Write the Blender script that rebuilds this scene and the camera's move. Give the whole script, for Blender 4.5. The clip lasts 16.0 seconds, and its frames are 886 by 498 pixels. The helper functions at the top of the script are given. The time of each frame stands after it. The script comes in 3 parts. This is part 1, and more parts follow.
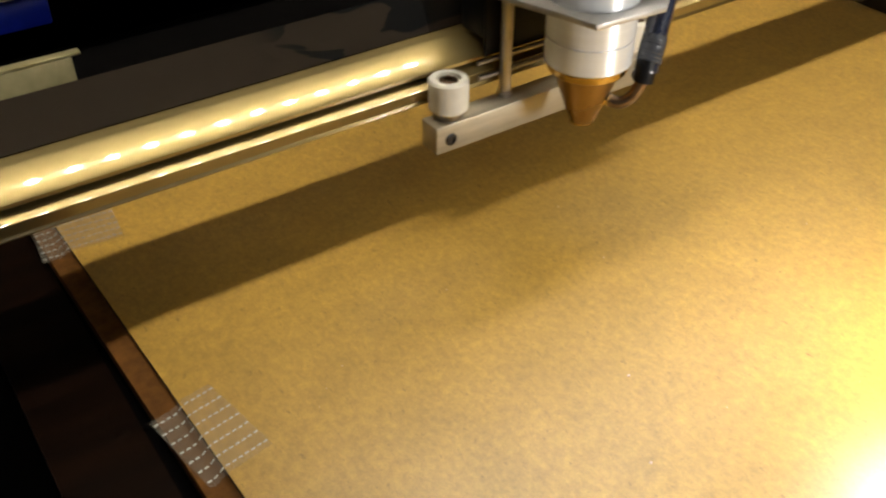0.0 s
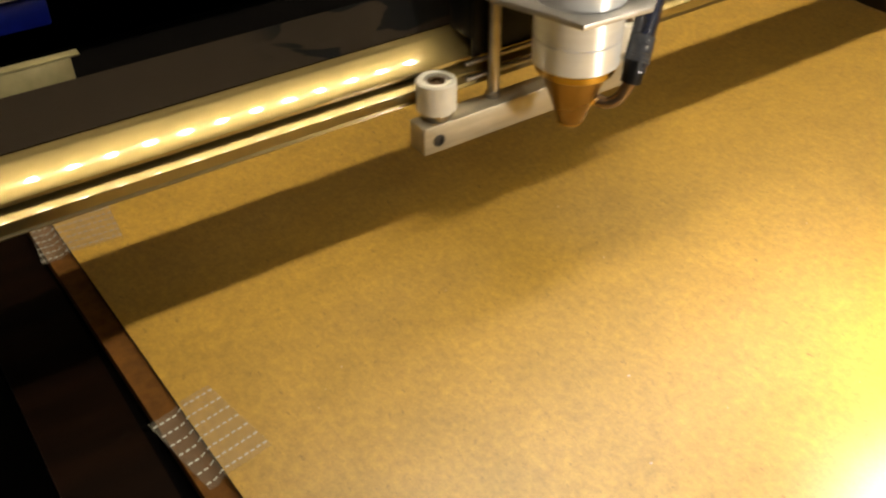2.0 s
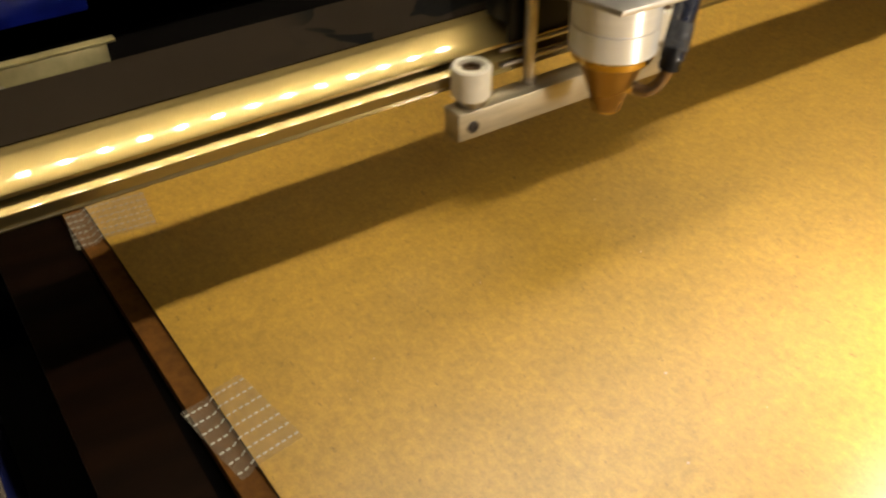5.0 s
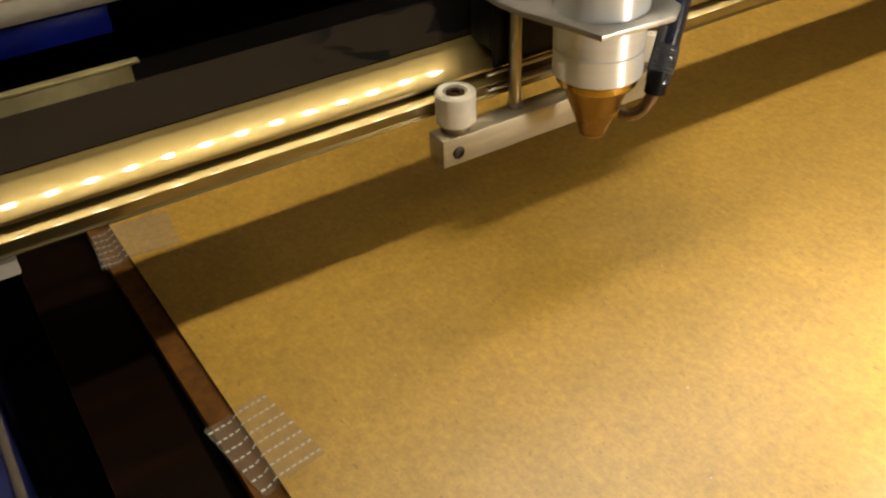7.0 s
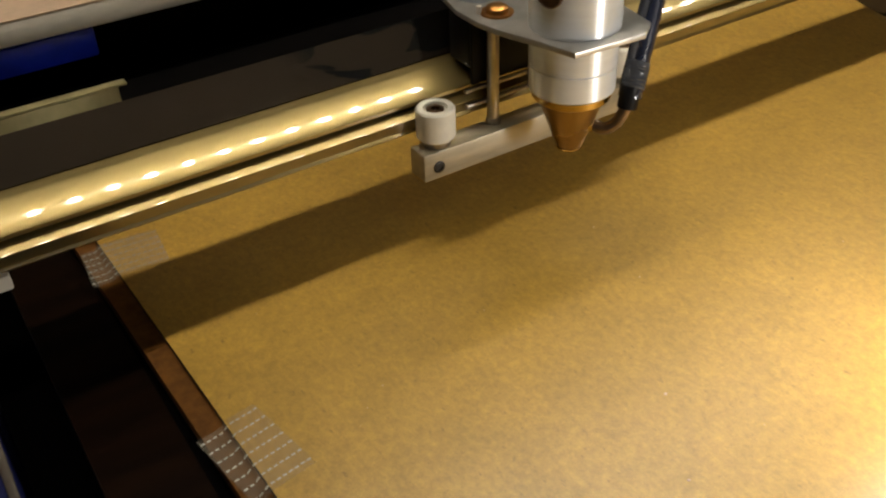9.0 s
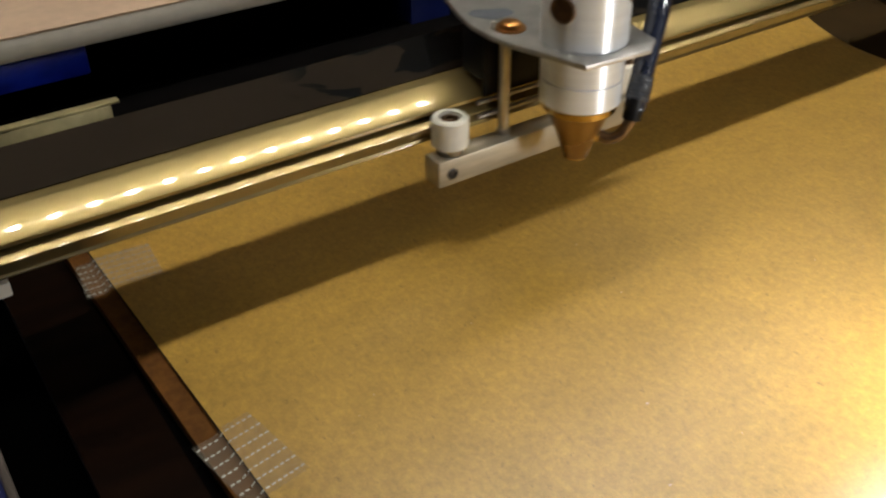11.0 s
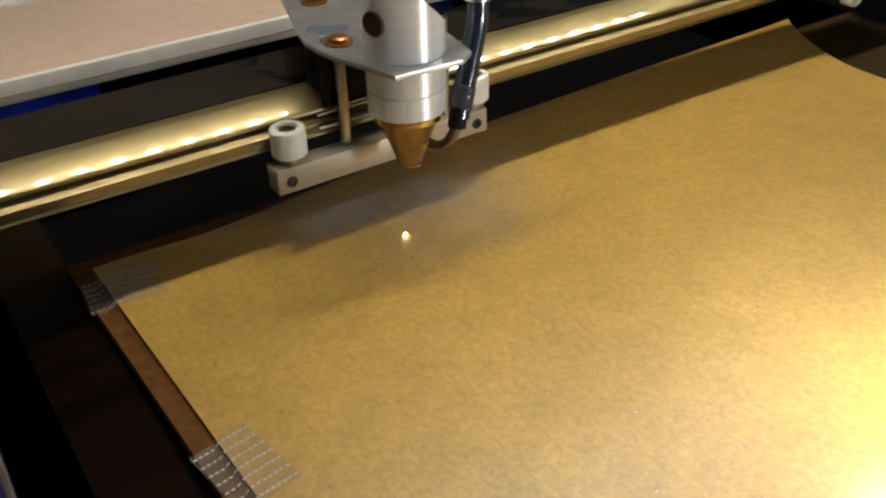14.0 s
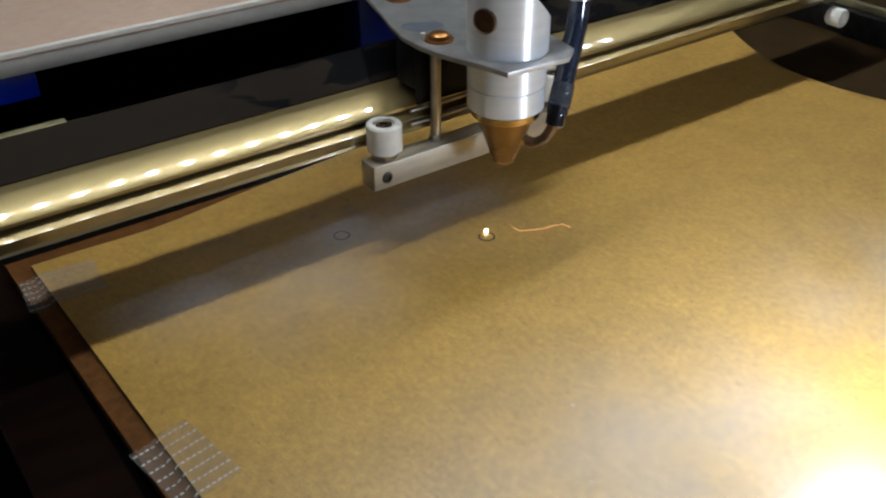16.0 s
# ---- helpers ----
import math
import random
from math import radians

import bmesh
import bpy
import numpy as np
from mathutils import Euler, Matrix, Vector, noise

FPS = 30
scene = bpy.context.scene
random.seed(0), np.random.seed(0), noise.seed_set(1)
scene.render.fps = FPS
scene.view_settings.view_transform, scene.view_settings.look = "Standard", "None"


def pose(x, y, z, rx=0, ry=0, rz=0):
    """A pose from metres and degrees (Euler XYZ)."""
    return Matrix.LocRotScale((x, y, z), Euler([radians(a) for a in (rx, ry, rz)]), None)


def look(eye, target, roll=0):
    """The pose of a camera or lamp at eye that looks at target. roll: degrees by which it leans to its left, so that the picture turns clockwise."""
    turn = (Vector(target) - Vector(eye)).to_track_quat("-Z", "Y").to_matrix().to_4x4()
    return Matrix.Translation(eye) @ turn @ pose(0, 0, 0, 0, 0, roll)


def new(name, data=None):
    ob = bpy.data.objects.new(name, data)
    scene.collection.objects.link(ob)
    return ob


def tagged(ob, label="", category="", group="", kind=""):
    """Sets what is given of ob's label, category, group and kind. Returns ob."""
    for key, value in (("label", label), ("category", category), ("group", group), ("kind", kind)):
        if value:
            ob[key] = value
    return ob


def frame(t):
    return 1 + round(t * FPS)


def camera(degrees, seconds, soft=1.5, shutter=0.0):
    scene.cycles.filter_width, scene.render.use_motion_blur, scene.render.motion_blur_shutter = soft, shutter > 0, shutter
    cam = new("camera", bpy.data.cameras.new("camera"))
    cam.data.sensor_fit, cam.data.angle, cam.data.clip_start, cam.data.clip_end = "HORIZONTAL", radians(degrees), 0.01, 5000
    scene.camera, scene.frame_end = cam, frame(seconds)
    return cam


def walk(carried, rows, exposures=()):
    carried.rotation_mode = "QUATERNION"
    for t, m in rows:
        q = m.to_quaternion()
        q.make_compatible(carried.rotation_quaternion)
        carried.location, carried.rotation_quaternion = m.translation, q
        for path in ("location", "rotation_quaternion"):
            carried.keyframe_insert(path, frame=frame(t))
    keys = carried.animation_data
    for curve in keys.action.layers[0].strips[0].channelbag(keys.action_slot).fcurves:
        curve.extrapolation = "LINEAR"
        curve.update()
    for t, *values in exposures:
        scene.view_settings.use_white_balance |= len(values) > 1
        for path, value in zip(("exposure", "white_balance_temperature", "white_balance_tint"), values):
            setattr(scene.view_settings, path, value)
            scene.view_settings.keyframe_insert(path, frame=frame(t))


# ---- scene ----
# ---------------------------------------------------------------- camera
cam = camera(49.68, 16.0, soft=2.2, shutter=0.4)

PATH = (
    (0, -0.0221, -0.1858, 0.1849, 34.31, 37.39, -0.16),
    (0.5, -0.0209, -0.1859, 0.1847, 34.17, 37.46, -0.47),
    (1, -0.0214, -0.1848, 0.1849, 34.40, 37.56, -0.19),
    (1.5, -0.0216, -0.1852, 0.1853, 34.34, 37.54, -0.20),
    (2, -0.0215, -0.1856, 0.1847, 34.25, 37.39, -0.33),
    (2.5, -0.0209, -0.1857, 0.1848, 33.91, 37.40, -0.50),
    (3, -0.0207, -0.1847, 0.1840, 33.48, 37.53, -0.73),
    (3.5, -0.0197, -0.1841, 0.1840, 32.75, 37.93, -1.08),
    (4, -0.0212, -0.1825, 0.1830, 32.65, 38.27, -0.78),
    (6.5, -0.0210, -0.1820, 0.1839, 30.54, 37.29, -2.00),
    (7, -0.0204, -0.1833, 0.1844, 30.23, 37.11, -2.49),
    (7.5, -0.0212, -0.1837, 0.1843, 30.46, 36.87, -2.59),
    (8, -0.0225, -0.1854, 0.1853, 30.85, 36.58, -2.54),
    (8.5, -0.0236, -0.1867, 0.1867, 31.32, 36.39, -2.37),
    (9, -0.0245, -0.1892, 0.1883, 31.59, 36.10, -2.37),
    (9.5, -0.0252, -0.1911, 0.1903, 31.91, 35.90, -2.20),
    (10, -0.0291, -0.1921, 0.1911, 32.80, 35.48, -1.46),
    (12.5, -0.0351, -0.1977, 0.1909, 33.60, 33.75, -0.73),
    (13, -0.0348, -0.1987, 0.1899, 33.49, 33.43, -0.83),
    (13.5, -0.0325, -0.2044, 0.1894, 32.45, 32.78, -1.81),
    (14, -0.0313, -0.2061, 0.1906, 32.21, 32.79, -1.99),
    (14.5, -0.0324, -0.2068, 0.1906, 32.64, 32.55, -1.76),
    (15, -0.0353, -0.2018, 0.1937, 34.37, 33.51, -0.15),
    (15.5, -0.0345, -0.2024, 0.1935, 35.75, 33.65, 0.48),
    (16, -0.0309, -0.2108, 0.1919, 35.73, 32.89, -0.16),
)

HEAD = """
0,0.4,-6.0 0.1,-6.1,-5.9 0.2,-8.3,-5.8 0.3,0.9,-5.7 0.4,-7.5,-5.7 0.5,-5.1,-5.6 0.6,1.2,-5.5 0.7,-8.6,-5.4 
0.8,-2.2,-5.3 0.9,1.3,-5.2 1,-9.0,-5.1 1.1,-1.5,-5.0 1.2,1.3,-5.0 1.3,-9.3,-4.9 1.4,-1.2,-4.8 1.5,1.2,-4.7 
1.6,-10.0,-4.6 1.7,-1.9,-4.5 1.8,1.4,-4.5 1.9,-10.1,-4.4 2,-2.8,-4.3 2.1,2.0,-4.2 2.2,-11.2,-4.1 2.3,-10.7,-4.1 
2.4,-3.2,-4.0 2.5,-10.8,-3.9 2.6,-6.6,-3.8 2.7,-3.4,-3.7 2.8,-12.0,-3.7 2.9,-4.6,-3.6 3,-3.8,-3.5 3.1,-11.8,-3.4 
3.2,-2.3,-3.3 3.3,-6.7,-3.3 3.4,-10.9,-3.2 3.5,-1.4,-3.1 3.6,-8.5,-3.0 3.7,-9.6,-3.0 3.8,-1.1,-2.9 3.9,-10.1,-2.8 
4,-6.7,-2.8 4.1,-0.7,-2.7 4.2,-9.5,-2.7 4.28,-10.5,-2.6 4.36,-2.0,-2.6 4.44,1.5,-2.5 4.52,-7.0,-2.5 4.6,-10.5,-2.4 
4.68,-2.0,-2.4 4.76,1.5,-2.3 4.84,-7.0,-2.3 4.92,-10.5,-2.2 5,-2.0,-2.1 5.08,1.5,-2.1 5.16,-7.0,-2.0 5.24,-10.5,-2.0 
5.32,-2.0,-1.9 5.4,1.5,-1.9 5.48,-7.0,-1.8 5.56,-10.5,-1.8 5.64,-2.0,-1.7 5.72,1.5,-1.7 5.8,-7.0,-1.6 5.88,-10.5,-1.6 
5.96,-2.0,-1.5 6.04,1.5,-1.5 6.12,-7.0,-1.4 6.2,-10.5,-1.4 6.3,-6.2,-1.3 6.4,-13.8,-1.3 6.5,-3.0,-1.2 6.6,-4.6,-1.1 
6.7,-14.2,-1.0 6.8,-3.6,-0.9 6.9,-2.8,-0.8 7,-13.9,-0.7 7.1,-5.7,-0.6 7.2,-1.9,-0.5 7.3,-13.3,-0.4 7.4,-7.6,-0.3 
7.5,-1.2,-0.2 7.6,-11.9,-0.1 7.7,-11.3,0.0 7.8,-1.2,0.1 7.9,-9.2,0.2 8,-14.3,0.3 8.1,-2.3,0.4 8.2,-4.9,0.4 
8.3,-15.2,0.5 8.4,-4.2,0.5 8.5,-2.4,0.6 8.6,-15.2,0.6 8.7,-9.2,0.7 8.8,-1.9,0.7 8.9,-12.9,0.8 9,-13.7,0.8 
9.1,-1.9,0.9 9.2,-8.3,0.9 9.3,-15.7,1.0 9.4,-4.3,1.0 9.5,-1.6,1.1 9.6,-16.3,1.2 9.7,-8.9,1.2 9.8,-2.9,1.3 
9.9,-14.4,1.3 10,-12.5,1.4 10.1,-4.5,1.5 10.2,-14.5,1.5 10.3,-9.2,1.6 10.38,-0.8,1.6 10.46,-0.8,1.7 10.54,-9.2,1.7 
10.62,-9.2,1.8 10.7,-0.8,1.8 10.78,-0.8,1.9 10.86,-9.2,1.9 10.94,-9.2,2.0 11.02,-0.8,2.0 11.1,-0.8,2.1 11.18,-9.2,2.1 
11.26,-9.2,2.2 11.34,-0.8,2.2 11.42,-0.8,2.3 11.5,-9.2,2.3 11.58,-9.2,2.4 11.66,-0.8,2.4 11.74,-0.8,2.5 11.82,-9.2,2.5 
11.9,-9.2,2.6 11.98,-0.8,2.6 12.06,-0.8,2.7 12.14,-9.2,2.7 12.22,-9.2,2.8 12.3,-12.7,2.8 12.4,-5.3,2.8 12.5,-5.2,2.9 
12.6,-13.5,2.9 12.7,-4.7,3.0 12.8,-5.3,3.0 12.9,-13.7,3.1 13,-4.8,3.1 13.1,-8.4,3.2 13.2,-9.9,3.2 13.3,-13.0,4.0 
13.4,-18.0,9.0 13.5,-24.4,22.2 13.6,-33.8,31.5 13.7,-39.4,36.5 13.8,-41.6,39.0 13.9,-42.5,41.6 14,-43.7,40.3 14.1,-46.8,38.0 
14.2,-48.1,37.9 14.3,-47.2,40.0 14.4,-45.1,42.5 14.5,-43.5,43.1 14.6,-42.5,42.4 14.7,-39.7,42.2 14.8,-35.4,40.0 14.9,-28.7,33.0 
15,-18.2,23.6 15.1,-10.8,16.5 15.2,-7.7,12.4 15.3,-5.4,10.9 15.4,-3.8,10.5 15.5,-3.5,9.3 15.6,-5.4,7.4 15.7,-5.6,7.4 
15.8,-3.6,9.0 15.9,-1.2,9.6 16,0.8,9.1 """


def eye(x, y, z, yaw, pitch, roll):
    """Camera pose: yaw to the right of +y, pitch downwards, roll to its left."""
    return pose(x, y, z, 90 - pitch, 0, -yaw) @ pose(0, 0, 0, 0, 0, roll)


EXPOSURES = ((0.0, 0.32, 6700, 10), (1.0, 0.34, 7500, 10), (4.0, 0.38, 8100, 10), (6.5, 0.2, 8000, 10), (8.0, 0.05, 7400, 10),
             (10.0, -0.05, 6700, 10), (12.5, 0.15, 6000, 10), (14.5, 0.27, 6000, 10), (15.5, 0.22, 5700, 10), (16.0, -0.06, 5200, 10))
walk(cam, [(t, eye(*r)) for t, *r in PATH], EXPOSURES)

# ---------------------------------------------------------------- light
world = bpy.data.worlds.new("room")
scene.world = world
world.use_nodes = True
world.node_tree.nodes["Background"].inputs[0].default_value = (1.0, 0.86, 0.68, 1)
world.node_tree.nodes["Background"].inputs[1].default_value = 0.013


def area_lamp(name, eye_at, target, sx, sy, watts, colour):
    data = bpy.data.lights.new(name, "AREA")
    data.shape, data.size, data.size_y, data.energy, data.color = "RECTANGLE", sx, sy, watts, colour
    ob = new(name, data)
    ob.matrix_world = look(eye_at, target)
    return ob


# bare work bulb clipped on the front frame, close to the sheet; the LED strip under the lid is built below
bulb = bpy.data.lights.new("work_lamp", "POINT")
bulb.energy, bulb.shadow_soft_size, bulb.color = 0.52, 0.015, (1.0, 0.98, 0.95)
new("work_lamp", bulb).matrix_world = pose(0.198, -0.130, 0.060)
# added fill lamp, unseen, behind and above the open machine, to lift shadows
area_lamp("ceiling_fill", (0.20, -0.55, 0.935), (0.20, -0.10, 0), 0.6, 0.6, 1.25, (0.94, 0.97, 1.0))


# ---------------------------------------------------------------- materials
def material(name, colour, rough=0.5, metal=0.0, grain=60.0, amount=0.25, bump=0.2, dark=None, stretch=(1, 1, 1),
             stain=8.0, coat=0.0, coat_rough=0.05, gloss=0.5):
    """A principled surface with grain and larger stains, in object space (metres)."""
    m = bpy.data.materials.new(name)
    m.use_nodes = True
    n, l = m.node_tree.nodes, m.node_tree.links
    b = n["Principled BSDF"]
    b.inputs["Roughness"].default_value, b.inputs["Metallic"].default_value = rough, metal
    b.inputs["Coat Weight"].default_value, b.inputs["Coat Roughness"].default_value = coat, coat_rough
    b.inputs["Coat IOR"].default_value = 2.0
    b.inputs["Specular IOR Level"].default_value = gloss
    tc, mp = n.new("ShaderNodeTexCoord"), n.new("ShaderNodeMapping")
    mp.inputs["Scale"].default_value = stretch
    l.new(tc.outputs["Object"], mp.inputs["Vector"])
    fine, big = n.new("ShaderNodeTexNoise"), n.new("ShaderNodeTexNoise")
    fine.inputs["Scale"].default_value, fine.inputs["Detail"].default_value = grain, 5
    big.inputs["Scale"].default_value, big.inputs["Detail"].default_value = stain, 3
    l.new(mp.outputs[0], fine.inputs["Vector"])
    l.new(tc.outputs["Object"], big.inputs["Vector"])
    mix = n.new("ShaderNodeMath")
    mix.operation = "MULTIPLY_ADD"
    l.new(fine.outputs[0], mix.inputs[0])
    mix.inputs[1].default_value = 0.65
    half = n.new("ShaderNodeMath")
    half.operation = "MULTIPLY"
    half.inputs[1].default_value = 0.35
    l.new(big.outputs[0], half.inputs[0])
    l.new(half.outputs[0], mix.inputs[2])
    ramp = n.new("ShaderNodeValToRGB")
    lo = dark or [c * (1 - amount) for c in colour]
    hi = [min(1, c * (1 + amount * 0.6)) for c in colour]
    ramp.color_ramp.elements[0].position, ramp.color_ramp.elements[1].position = 0.36, 0.64
    ramp.color_ramp.elements[0].color = (*lo, 1)
    ramp.color_ramp.elements[1].color = (*hi, 1)
    l.new(mix.outputs[0], ramp.inputs[0])
    l.new(ramp.outputs[0], b.inputs["Base Color"])
    rr = n.new("ShaderNodeMapRange")
    rr.inputs[3].default_value, rr.inputs[4].default_value = max(0.02, rough * 0.8), min(1, rough * 1.25)
    l.new(big.outputs[0], rr.inputs[0])
    l.new(rr.outputs[0], b.inputs["Roughness"])
    if bump:
        bp = n.new("ShaderNodeBump")
        bp.inputs["Strength"].default_value, bp.inputs["Distance"].default_value = bump, 0.0004
        l.new(fine.outputs[0], bp.inputs["Height"])
        l.new(bp.outputs[0], b.inputs["Normal"])
    return m


def board_material():
    """Smooth-faced brown fibre board: fine fibres, clouded mottling, darker flecks and a waxy sheen."""
    m = bpy.data.materials.new("fibre_board")
    m.use_nodes = True
    n, l = m.node_tree.nodes, m.node_tree.links
    b = n["Principled BSDF"]
    tc = n.new("ShaderNodeTexCoord")

    def cloud(scale, detail, rough, lo, hi, a, c, stretch=(1, 1, 1)):
        mp, t, r = n.new("ShaderNodeMapping"), n.new("ShaderNodeTexNoise"), n.new("ShaderNodeMapRange")
        mp.inputs["Scale"].default_value = stretch
        l.new(tc.outputs["Object"], mp.inputs["Vector"])
        l.new(mp.outputs[0], t.inputs["Vector"])
        t.inputs["Scale"].default_value, t.inputs["Detail"].default_value, t.inputs["Roughness"].default_value = scale, detail, rough
        r.inputs[1].default_value, r.inputs[2].default_value = lo, hi
        r.inputs[3].default_value, r.inputs[4].default_value = a, c
        l.new(t.outputs[0], r.inputs[0])
        return t.outputs[0], r.outputs[0]

    fibre, f1 = cloud(430, 9, 0.86, 0.36, 0.64, 0.74, 1.22, (1, 0.7, 1))
    _, f2 = cloud(60, 9, 0.78, 0.3, 0.7, 0.84, 1.15)
    _, f3 = cloud(14, 3, 0.5, 0.3, 0.7, 0.94, 1.05)
    _, fleck = cloud(520, 4, 0.7, 0.62, 0.70, 0.0, 0.6, (1, 0.4, 1))
    tone = f1
    for extra in (f2, f3):
        k = n.new("ShaderNodeMath")
        k.operation = "MULTIPLY"
        l.new(tone, k.inputs[0])
        l.new(extra, k.inputs[1])
        tone = k.outputs[0]
    sc = n.new("ShaderNodeVectorMath")
    sc.operation = "SCALE"
    sc.inputs[0].default_value = (0.478, 0.284, 0.050)
    l.new(tone, sc.inputs[3])
    mx = n.new("ShaderNodeMix")
    mx.data_type = "RGBA"
    l.new(fleck, mx.inputs[0])
    l.new(sc.outputs[0], mx.inputs[6])
    mx.inputs[7].default_value = (0.15, 0.08, 0.02, 1)
    l.new(mx.outputs[2], b.inputs["Base Color"])
    rr = n.new("ShaderNodeMapRange")
    rr.inputs[3].default_value, rr.inputs[4].default_value = 0.28, 0.36
    l.new(f3, rr.inputs[0])
    l.new(rr.outputs[0], b.inputs["Roughness"])
    b.inputs["Specular IOR Level"].default_value = 0.85
    bp = n.new("ShaderNodeBump")
    bp.inputs["Strength"].default_value, bp.inputs["Distance"].default_value = 0.16, 0.0004
    l.new(fibre, bp.inputs["Height"])
    l.new(bp.outputs[0], b.inputs["Normal"])
    return m


def tape_material(name, solid, rough, colour=(0.80, 0.76, 0.68)):
    m = material(name, colour, rough, 0, 90, 0.1, 0.1)
    n, l = m.node_tree.nodes, m.node_tree.links
    b, out = n["Principled BSDF"], n["Material Output"]
    t, mx = n.new("ShaderNodeBsdfTransparent"), n.new("ShaderNodeMixShader")
    t.inputs[0].default_value = (0.96, 0.94, 0.9, 1)
    mx.inputs[0].default_value = solid
    l.new(t.outputs[0], mx.inputs[1])
    l.new(b.outputs[0], mx.inputs[2])
    l.new(mx.outputs[0], out.inputs[0])
    return m


def turned_material():
    """Lathe-turned aluminium: fine rings that draw highlights out along the tube."""
    m = material("turned_aluminium", (0.88, 0.90, 0.91), 0.36, 0.4, 500, 0.06, 0.05, stretch=(0.05, 0.05, 1), stain=30)
    n, l = m.node_tree.nodes, m.node_tree.links
    b = n["Principled BSDF"]
    t = n.new("ShaderNodeTangent")
    t.direction_type, t.axis = "RADIAL", "Z"
    l.new(t.outputs[0], b.inputs["Tangent"])
    b.inputs["Anisotropic"].default_value, b.inputs["Anisotropic Rotation"].default_value = 0.85, 0.25
    return m


def glow(name, colour, strength):
    m = bpy.data.materials.new(name)
    m.use_nodes = True
    b = m.node_tree.nodes["Principled BSDF"]
    b.inputs["Base Color"].default_value = (*colour, 1)
    b.inputs["Emission Color"].default_value = (*colour, 1)
    b.inputs["Emission Strength"].default_value = strength
    return m


BOARD = board_material()
UNDER = material("lower_board", (0.135, 0.052, 0.008), 0.7, 0, 300, 0.35, 0.3, stain=30, gloss=0.2)
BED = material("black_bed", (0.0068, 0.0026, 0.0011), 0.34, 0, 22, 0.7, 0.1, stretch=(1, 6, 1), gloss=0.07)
TRAY = material("brown_tray", (0.036, 0.020, 0.005), 0.6, 0, 30, 0.3, 0.1, gloss=0.12)
# near black all over: the darkness of the unlit void is put into the colour
PIT = material("void_black", (0.0028, 0.0024, 0.0024), 0.85, 0, 40, 0.4, 0.2, gloss=0.04)
ALU = material("gold_toned_aluminium", (0.35, 0.265, 0.105), 0.38, 0.78, 90, 0.12, 0.008, stretch=(0.02, 1, 1), stain=14, coat=1.0, coat_rough=0.04)


def strip_material():
    """Dark reflective strip with a cluster of darker patches along one stretch of it."""
    m = material("anodised_grey_top", (0.078, 0.063, 0.050), 0.09, 0.8, 24, 0.10, 0.3, stretch=(0.6, 1, 1), stain=14)
    n, l = m.node_tree.nodes, m.node_tree.links
    b = n["Principled BSDF"]
    base = b.inputs["Base Color"].links[0].from_socket
    tc, xyz, no = n.new("ShaderNodeTexCoord"), n.new("ShaderNodeSeparateXYZ"), n.new("ShaderNodeTexNoise")
    mp = n.new("ShaderNodeMapping")
    mp.inputs["Scale"].default_value = (0.8, 1.7, 0.3)
    l.new(tc.outputs["Object"], xyz.inputs[0])
    l.new(tc.outputs["Object"], mp.inputs["Vector"])
    l.new(mp.outputs[0], no.inputs["Vector"])
    no.inputs["Scale"].default_value, no.inputs["Detail"].default_value, no.inputs["Distortion"].default_value = 52, 1.5, 0.8
    edge = n.new("ShaderNodeMapRange")
    edge.inputs[1].default_value, edge.inputs[2].default_value = 0.47, 0.50
    l.new(no.outputs[0], edge.inputs[0])
    run = n.new("ShaderNodeMapRange")
    run.interpolation_type = "SMOOTHSTEP"
    run.inputs[1].default_value, run.inputs[2].default_value = 0.080, 0.096
    l.new(xyz.outputs[0], run.inputs[0])
    k = n.new("ShaderNodeMath")
    k.operation = "MULTIPLY"
    l.new(edge.outputs[0], k.inputs[0])
    l.new(run.outputs[0], k.inputs[1])
    mx = n.new("ShaderNodeMix")
    mx.data_type = "RGBA"
    l.new(k.outputs[0], mx.inputs[0])
    l.new(base, mx.inputs[6])
    mx.inputs[7].default_value = (0.018, 0.020, 0.023, 1)
    l.new(mx.outputs[2], b.inputs["Base Color"])
    return m


ALU_TOP = strip_material()
TURNED = turned_material()
BAR = material("milled_aluminium_bar", (0.50, 0.45, 0.34), 0.42, 0.55, 240, 0.22, 0.2, stretch=(0.15, 1, 1), stain=60)
PLATE = material("worn_plate", (0.50, 0.49, 0.47), 0.34, 0.7, 90, 0.2, 0.12, stain=45)
SMEAR = material("greasy_smear", (0.22, 0.24, 0.28), 0.4, 0.5, 120, 0.3, 0.1)
STEEL = material("steel", (0.45, 0.42, 0.38), 0.3, 1, 200, 0.2, 0.1)
DARK_STEEL = material("dark_steel", (0.05, 0.045, 0.04), 0.4, 0.7, 200, 0.3, 0.1)
BRASS = material("brass_nozzle", (0.36, 0.215, 0.07), 0.28, 0.9, 300, 0.18, 0.08, stretch=(1, 1, 0.1), stain=60)
COLLAR = material("polished_brass", (0.58, 0.40, 0.14), 0.24, 1.0, 300, 0.15, 0.06, stretch=(1, 1, 0.1))
RIM = material("worn_brass", (0.72, 0.52, 0.22), 0.22, 1.0, 300, 0.15, 0.1)
ELBOW = material("tarnished_pipe", (0.20, 0.14, 0.09), 0.28, 0.9, 200, 0.3, 0.1)
RUST_BRASS = material("tarnished_brass", (0.50, 0.24, 0.07), 0.35, 1, 300, 0.3, 0.15, stain=200)
NUT = material("tarnished_nut", (0.10, 0.055, 0.025), 0.4, 0.6, 300, 0.4, 0.2)
NYLON = material("white_nylon", (0.83, 0.80, 0.70), 0.42, 0, 200, 0.08, 0.1, stain=80)
